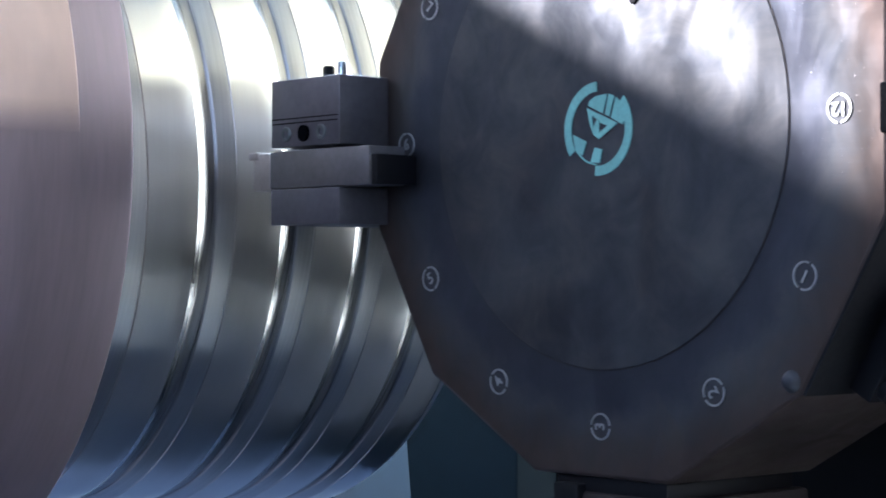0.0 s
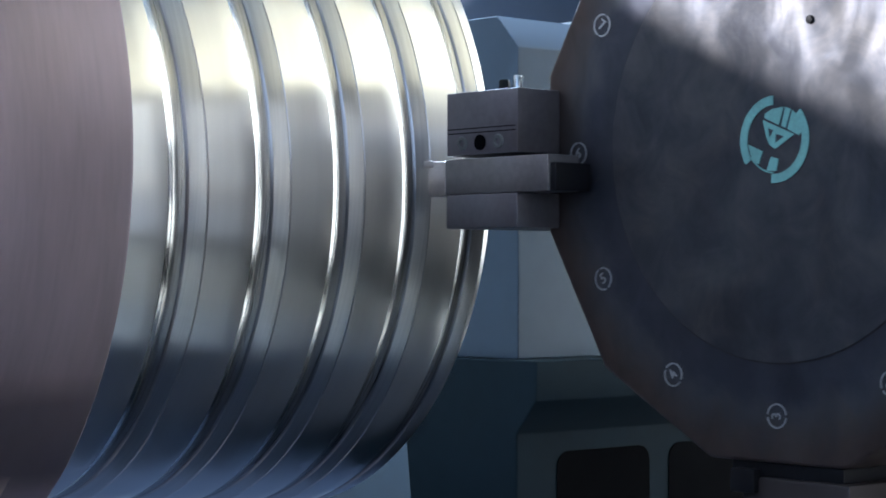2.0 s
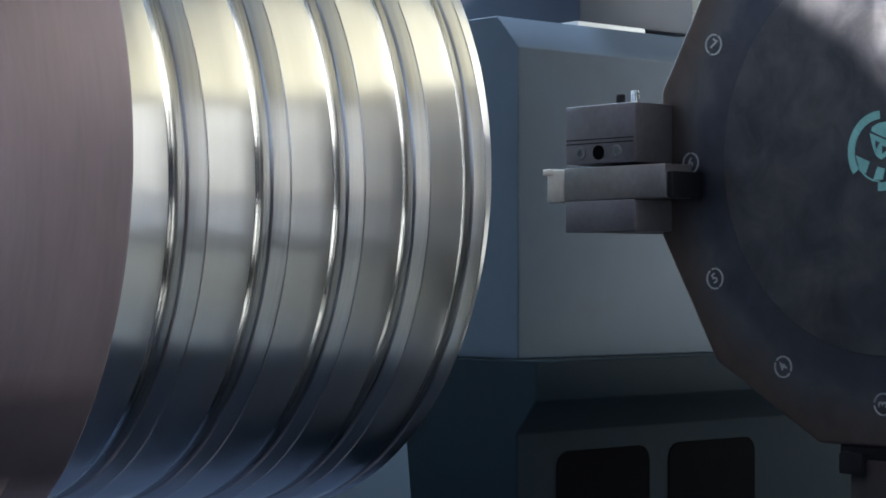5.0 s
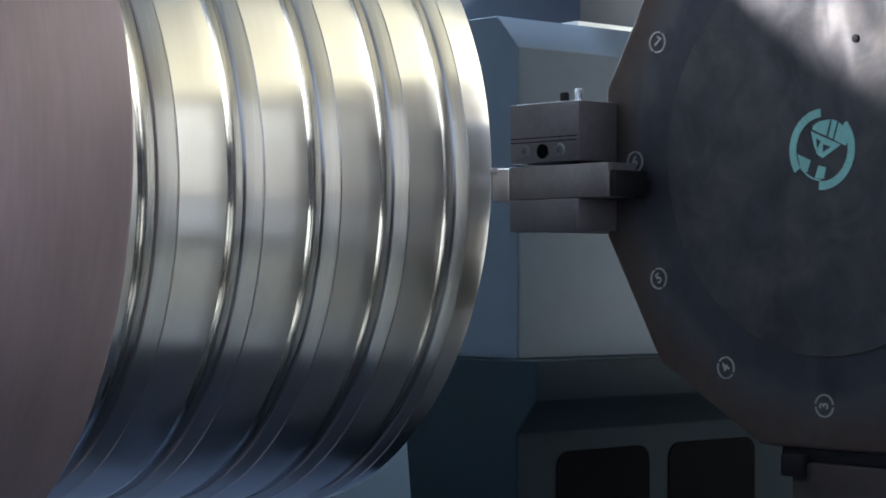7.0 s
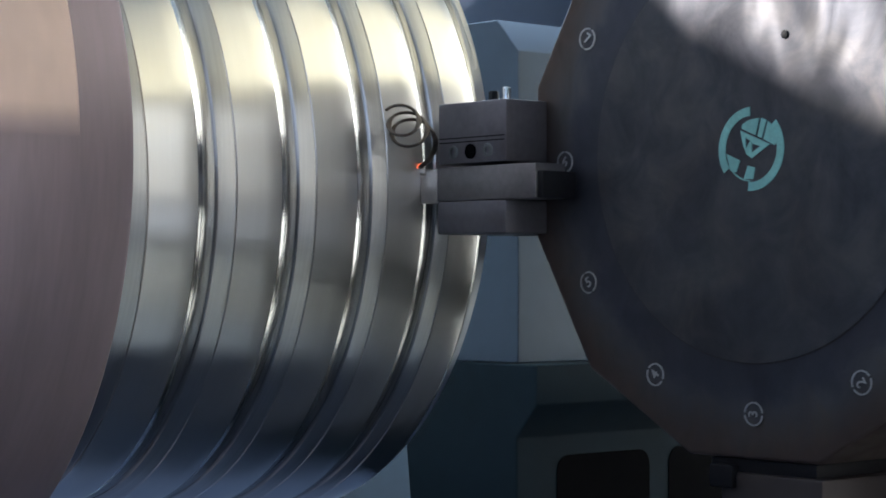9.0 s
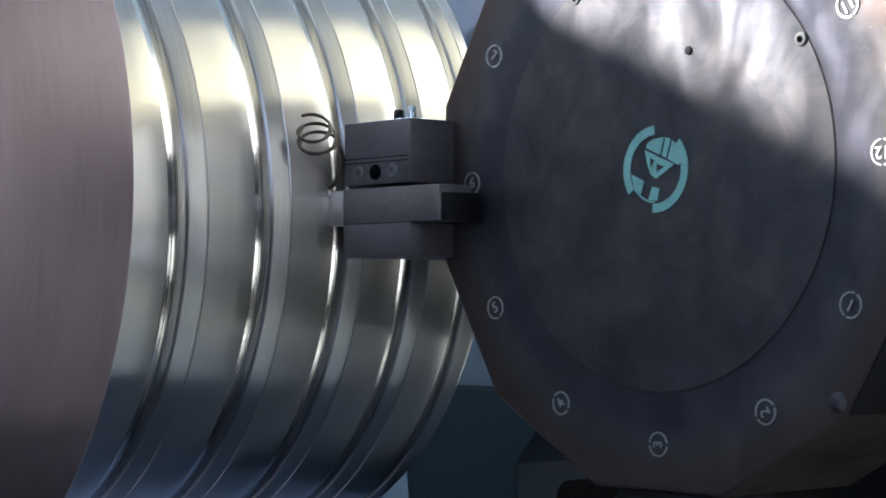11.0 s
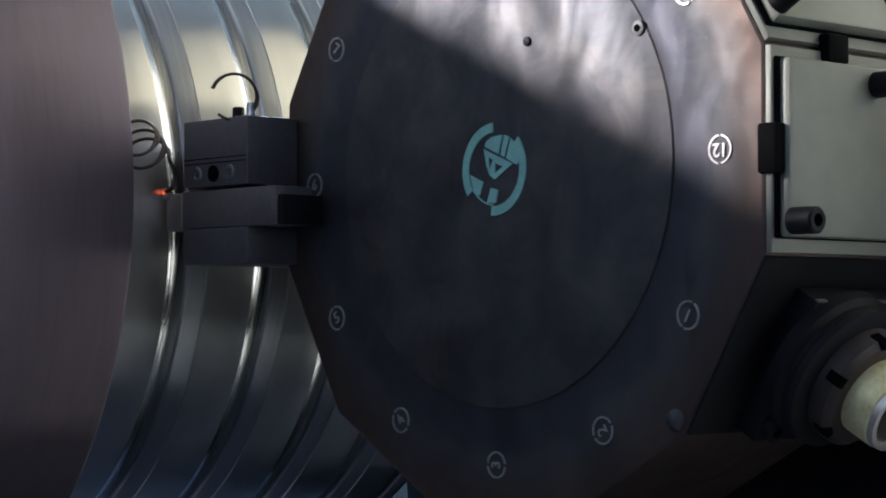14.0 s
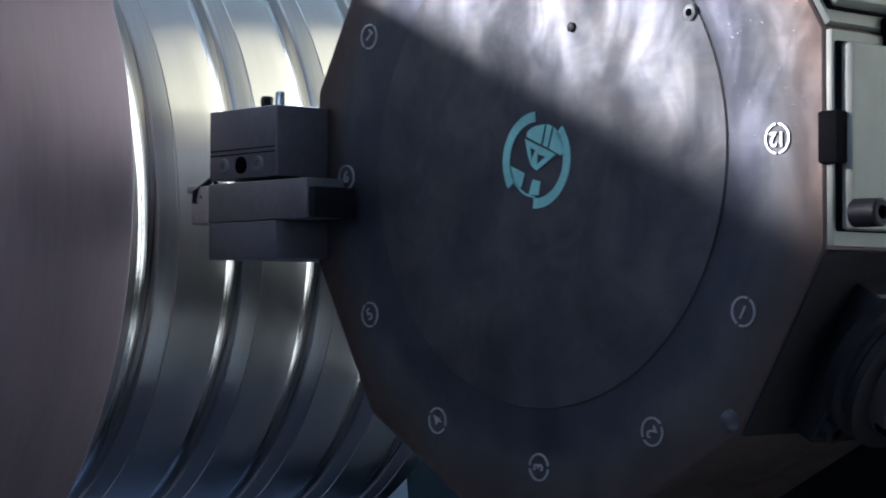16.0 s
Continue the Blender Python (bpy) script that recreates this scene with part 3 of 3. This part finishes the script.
part("key", box(-0.006, 0.01, APO + 0.006, APO + 0.026, 0.018, 0.044, 0.002), BLACK, block, m=f)
turret_things.append(block)

# coolant nozzles on the rim
for a, r in ((-135, 0.262),):
    noz = part("coolant_nozzle", lathe_x([(0.0, 0.008), (-0.003, 0.006), (-0.005, 0.005), (-0.006, 0.003)], 20), TURRET, turret, "small steel coolant nozzle", pose(0, 0, 0, a, 0, 0) @ pose(0, r, 0))

# ---------------------------------------------------------------- tool holder on station 6
holder = thing("tool_holder", "blackened steel tool block with clamp screws on the turret", "tool holder")
HX = -0.054


part("body", joined(box(HX, -0.0005, 0.251, 0.347, -0.0015, 0.057, 0.0012), box(-0.0015, 0.13, APO + 0.001, 0.347, -0.069, 0.057, 0.002)), HOLDER, holder)
for z in (0.0185, 0.0225):
    part("slit", box(HX - 0.0004, HX + 0.003, 0.2535, 0.3455, z, z + 0.0009), HOLE_SHADE, holder, "thin engraved line")
for y in (0.276, 0.300, 0.325):
    if y == 0.300:
        part("screw_hole", lathe_x([(0.0, 0.0072), (-0.0018, 0.0072)], 24), HOLE_SHADE, holder, "open screw hole", pose(HX, y, 0.0095))
    else:
        socket_screw(holder, pose(HX + 0.002, y, 0.0095), 0.0068, 0.0035, "clamp_screw", RIM)
part("lower_jaw", box(HX - 0.0005, -0.0005, 0.251, 0.347, -0.069, -0.0378, 0.0012), HOLDER, holder)
part("stud", lathe_x([(0, 0.0040), (-0.012, 0.0040), (-0.0132, 0.0032)], 20), CHROME, holder, "bright steel stud", pose(HX + 0.012, 0.263, 0.056, 0, 90, 0))
part("stud", lathe_x([(0, 0.0052), (-0.009, 0.0052), (-0.0105, 0.004)], 6), BLACK, holder, "black stud", pose(HX + 0.012, 0.281, 0.056, 0, 90, 0))
tool = thing("cutting_tool", "square grey steel turning tool clamped in the tool block", "cutting tool")
part("shank", box(HX + 0.0006, HX + 0.040, 0.2125, 0.350, -0.0372, -0.0045, 0.0012), SHANK, tool)
# Black block that paints in the shade on the shank's end face.
part("shank_end_shade", box(HX + 0.003, HX + 0.046, 0.205, 0.2122, -0.0368, -0.012, 0.001), BLACK, tool, "black block standing in for shade at the shank's end")
part("head", joined(box(HX - 0.0005, HX + 0.03, 0.349, 0.3735, -0.0385, -0.0055, 0.002)), TIP, tool, "bright ground tool head")
part("insert", prism_y([(HX - 0.0015, -0.011), (HX - 0.0015, -0.0045), (HX + 0.018, -0.0045), (HX + 0.016, -0.011)], 0.3645, 0.3785, 0.0008), TIP, tool, "small carbide insert")
turret_things += [turret, holder, tool]

# ---------------------------------------------------------------- curled chips


def coil(turns, r, rise, wire, seed, end=0.0):
    rnd = random.Random(seed)
    pts = []
    n = int(turns * 22)
    for i in range(n + 1):
        a = 2 * math.pi * i / 22
        rr = r * (1 + 0.12 * math.sin(a * 0.37 + seed) - end * i / n)
        pts.append((rise * i / 22 + rnd.uniform(-1, 1) * wire * 0.1, rr * math.cos(a), rr * math.sin(a)))
    return tube(pts, wire, 8, 0.6)


def spiral(turns, r, rise, wire, centre, lean, tail=()):
    """A chip in its own space, x across and z up: a tail from the tip, then rings about a leaning axis."""
    pts = list(tail)
    n = int(turns * 24)
    for i in range(n + 1):
        a = 2 * math.pi * i / 24
        rr = r * (1 - 0.14 * i / n + 0.05 * math.sin(a * 0.41))
        pts.append((centre[0] + rr * math.cos(a) - 0.004 * i / 24, centre[1] + rr * math.sin(a) * math.cos(radians(lean)), centre[2] + rr * math.sin(a) * math.sin(radians(lean)) + rise * i / 24))
    return tube(pts, wire, 8, 0.55)


chip = thing("steel_chip", "dark curled steel chip rising from the cutting tool", "metal chip")
part("curl", spiral(2.4, 0.0185, 0.009, 0.0028, (-0.004, -0.044, 0.034), 50, ((0.001, -0.002, 0.001), (0.010, -0.012, 0.007), (0.0155, -0.026, 0.017), (0.0165, -0.038, 0.027))), CHIP, chip)
part("hot_end", tube([(-0.002, -0.001, 0.0), (0.001, -0.002, 0.0025), (0.005, -0.003, 0.004)], 0.0018, 6, 0.7), HOT, chip, "red hot end of the chip")
loose_chips = []
for k in range(3):
    loose = thing("loose_steel_chip", "dark loose coil of steel chip thrown off the tool", "metal chip", group="loose chips")
    part("curl", spiral(2.2 + 0.4 * k, 0.0175, 0.021, 0.0026, (0, 0, 0), 30), CHIP, loose)
    loose_chips.append(loose)
stuck = thing("stuck_steel_chip", "short dark crumpled chip stuck on the tool's tip", "metal chip")
part("curl", tube([(0.004, -0.004, -0.012), (0.005, -0.005, -0.003), (0.012, -0.006, 0.003), (0.019, -0.006, 0.010), (0.022, -0.005, 0.003), (0.016, -0.008, -0.004), (0.009, -0.008, -0.008)], 0.0046, 8, 0.6), BLACK, stuck)
short = thing("short_steel_chip", "short dark curl of chip lying on the tool block", "metal chip")
part("curl", coil(1.15, 0.011, 0.004, 0.0042, 5, 0.3), CHIP, short)
ring = thing("thin_ring_chip", "thin dark ring of chip thrown off the drum", "metal chip")
part("curl", coil(1.8, 0.021, 0.012, 0.0028, 2, 0.1), CHIP, ring)
hoop = thing("thin_hoop_chip", "thin open hoop of chip caught on the stud", "metal chip")
part("curl", coil(0.85, 0.022, 0.004, 0.0022, 4), CHIP, hoop)


def motions():
    rows = [(0, 0, 0), (0.5, 0.0474, -0.0043), (1, 0.0956, -0.0074), (1.5, 0.1444, -0.0096), (2, 0.1928, -0.0134), (2.5, 0.2440, -0.014), (3, 0.2928, -0.016),
            (3.5, 0.3433, -0.0172), (4, 0.3865, -0.0184), (4.2, 0.384, -0.015), (5, 0.382, 0.02), (5.8, 0.376, 0.042), (6.5, 0.3484, 0.043), (7, 0.3265, 0.0424),
            (7.5, 0.3063, 0.0437), (8, 0.2836, 0.0443), (9.25, 0.2205, 0.047), (10.5, 0.1511, 0.0514), (11, 0.1276, 0.0583), (11.5, 0.0986, 0.0599), (12, 0.0703, 0.0598),
            (12.5, 0.042, 0.0625), (13, 0.0119, 0.0633), (13.5, -0.0203, 0.0621), (14, -0.0503, 0.0623), (14.5, -0.0819, 0.0626), (15, -0.0946, 0.0448),
            (15.5, -0.0954, 0.001), (16, -0.0662, -0.0009)]
    for ob in turret_things:
        walk(ob, [(t, pose(x, y, 0)) for t, x, y in rows])

    def tool_at(t):
        for (t0, xa, ya), (t1, xb, yb) in zip(rows, rows[1:]):
            if t0 <= t <= t1:
                u = (t - t0) / (t1 - t0)
                return Vector((xa + (xb - xa) * u + HX, ya + (yb - ya) * u + 0.377, -0.004))

    def in_metal(t):
        """Still uncut, inside the drum behind the tool."""
        return pose(*(tool_at(t) + Vector((-0.05, 0.12, 0))), 0, 0, -41)

    rest = pose(0.05, 0.2, Z0 + 0.02, 0, 90, 0)
    keys = [(0, in_metal(7)), (7.0, in_metal(7))]
    for i in range(36):
        t = 7.15 + i * 0.2
        keys.append((t, pose(*(tool_at(t) + Vector((0, -0.002, 0.0))), 7 * math.sin(t * 7.3) + 3, 10 * math.sin(t * 4.1) - 4, 9 * math.sin(t * 5.7) - 41)))
    keys += [(14.3, pose(*(tool_at(14.3) + Vector((0, -0.004, 0.0))), 10, 0, -41)), (14.48, pose(*(tool_at(14.4) + Vector((-0.12, -0.14, -0.55))), 60, 30, -41)), (14.85, rest), (16, rest)]
    walk(chip, keys)
    for k, (loose, t) in enumerate(zip(loose_chips, (7.5, 7.7, 8.15))):
        p, rest = tool_at(t), pose(-0.15 + 0.09 * k, 0.1 - 0.04 * k, Z0 + 0.025, 80, -70, -20)
        walk(loose, [(0, in_metal(t)), (t - 0.2, in_metal(t)), (t - 0.08, pose(*(p + Vector((-0.048, -0.048, 0.055))), 8, -6, -41)),
                     (t, pose(*(p + Vector((-0.050, -0.050, 0.066))), 14, -10, -41)), (t + 0.08, pose(*(p + Vector((-0.11, -0.08, 0.10))), 40, -50, -41)),
                     (t + 0.2, pose(*(p + Vector((-0.24, -0.12, 0.06))), 80, -80, -20)), (t + 0.29, rest), (16, rest)])
    keys = [(0, in_metal(14.7)), (14.7, in_metal(14.7))]
    for i in range(13):
        t = 14.88 + i * 0.08
        keys.append((t, pose(*(tool_at(t) + Vector((0.0, -0.004, -0.004))), 0, 0, -41)))
    for t in (15.9, 16):
        keys.append((t, pose(*(tool_at(t) + Vector((0.0, -0.004, -0.004))), 0, 0, -41)))
    walk(stuck, keys)
    # broken chips: cut from the drum, thrown, then down to the tray
    start, rest = tool_at(11.2) + Vector((0, 0.06, 0)), pose(0.12, 0.05, Z0 + 0.02, 0, 90, 0)
    keys = [(0, pose(*start)), (11.25, pose(*start))]
    for i in range(12):
        t = 11.45 + i * 0.2
        p = tool_at(t) + Vector((0.006, -0.05, 0.072 + 0.003 * math.sin(t * 9)))
        keys.append((t, pose(*p, 30 * math.sin(t * 4), 40 + 15 * math.sin(t * 3), 30)))
    keys += [(13.9, pose(*(tool_at(13.9) + Vector((-0.05, -0.08, 0.03))), 40, 80, 30)), (14.3, rest), (16, rest)]
    walk(short, keys)
    start, rest = tool_at(12.7) + Vector((0, 0.06, 0)), pose(0.02, 0.12, Z0 + 0.02, 0, 90, 0)
    p = tool_at(13.0)
    walk(ring, [(0, pose(*start)), (12.75, pose(*start)), (12.88, pose(*(p + Vector((-0.01, -0.02, 0.04))), 20, -20, 60)), (13.0, pose(*(p + Vector((-0.02, -0.025, 0.088))), 40, -30, 50)),
                (13.12, pose(*(p + Vector((-0.05, -0.04, 0.13))), 60, -40, 40)), (13.3, pose(*(p + Vector((-0.1, -0.08, 0.02))), 110, -40, 40)), (13.7, rest), (16, rest)])
    start, rest = tool_at(13.7) + Vector((0, 0.06, 0)), pose(-0.05, 0.02, Z0 + 0.02, 0, 90, 0)
    p = tool_at(14.0)
    walk(hoop, [(0, pose(*start)), (13.75, pose(*start)), (13.88, pose(*(p + Vector((-0.02, -0.04, 0.06))), 0, 0, 60)), (14.0, pose(*(p + Vector((0.0, -0.107, 0.078))), 20, -8, 45)),
                (14.2, pose(*(p + Vector((-0.03, -0.06, 0.07))), 0, -30, 20)), (14.4, pose(*(tool_at(14.4) + Vector((0.002, -0.035, 0.035))), -10, -60, -30)),
                (14.6, pose(*(tool_at(14.6) + Vector((0.002, -0.035, 0.035))), -10, -60, -30)), (14.9, pose(*(tool_at(14.9) + Vector((0.006, -0.05, 0.066))), 5, -20, 30)),
                (15.05, pose(*(tool_at(15.05) + Vector((0.006, -0.055, 0.066))), 10, -10, 45)), (15.25, pose(*(tool_at(15.25) + Vector((-0.12, -0.10, 0.07))), 60, 0, 45)),
                (15.6, rest), (16, rest)])
    for ob in (drum, chuck):
        walk(ob, [(t * 0.1, pose(0, AY, AZ, 360 * t * 0.1 / TURN)) for t in range(161)])


motions()
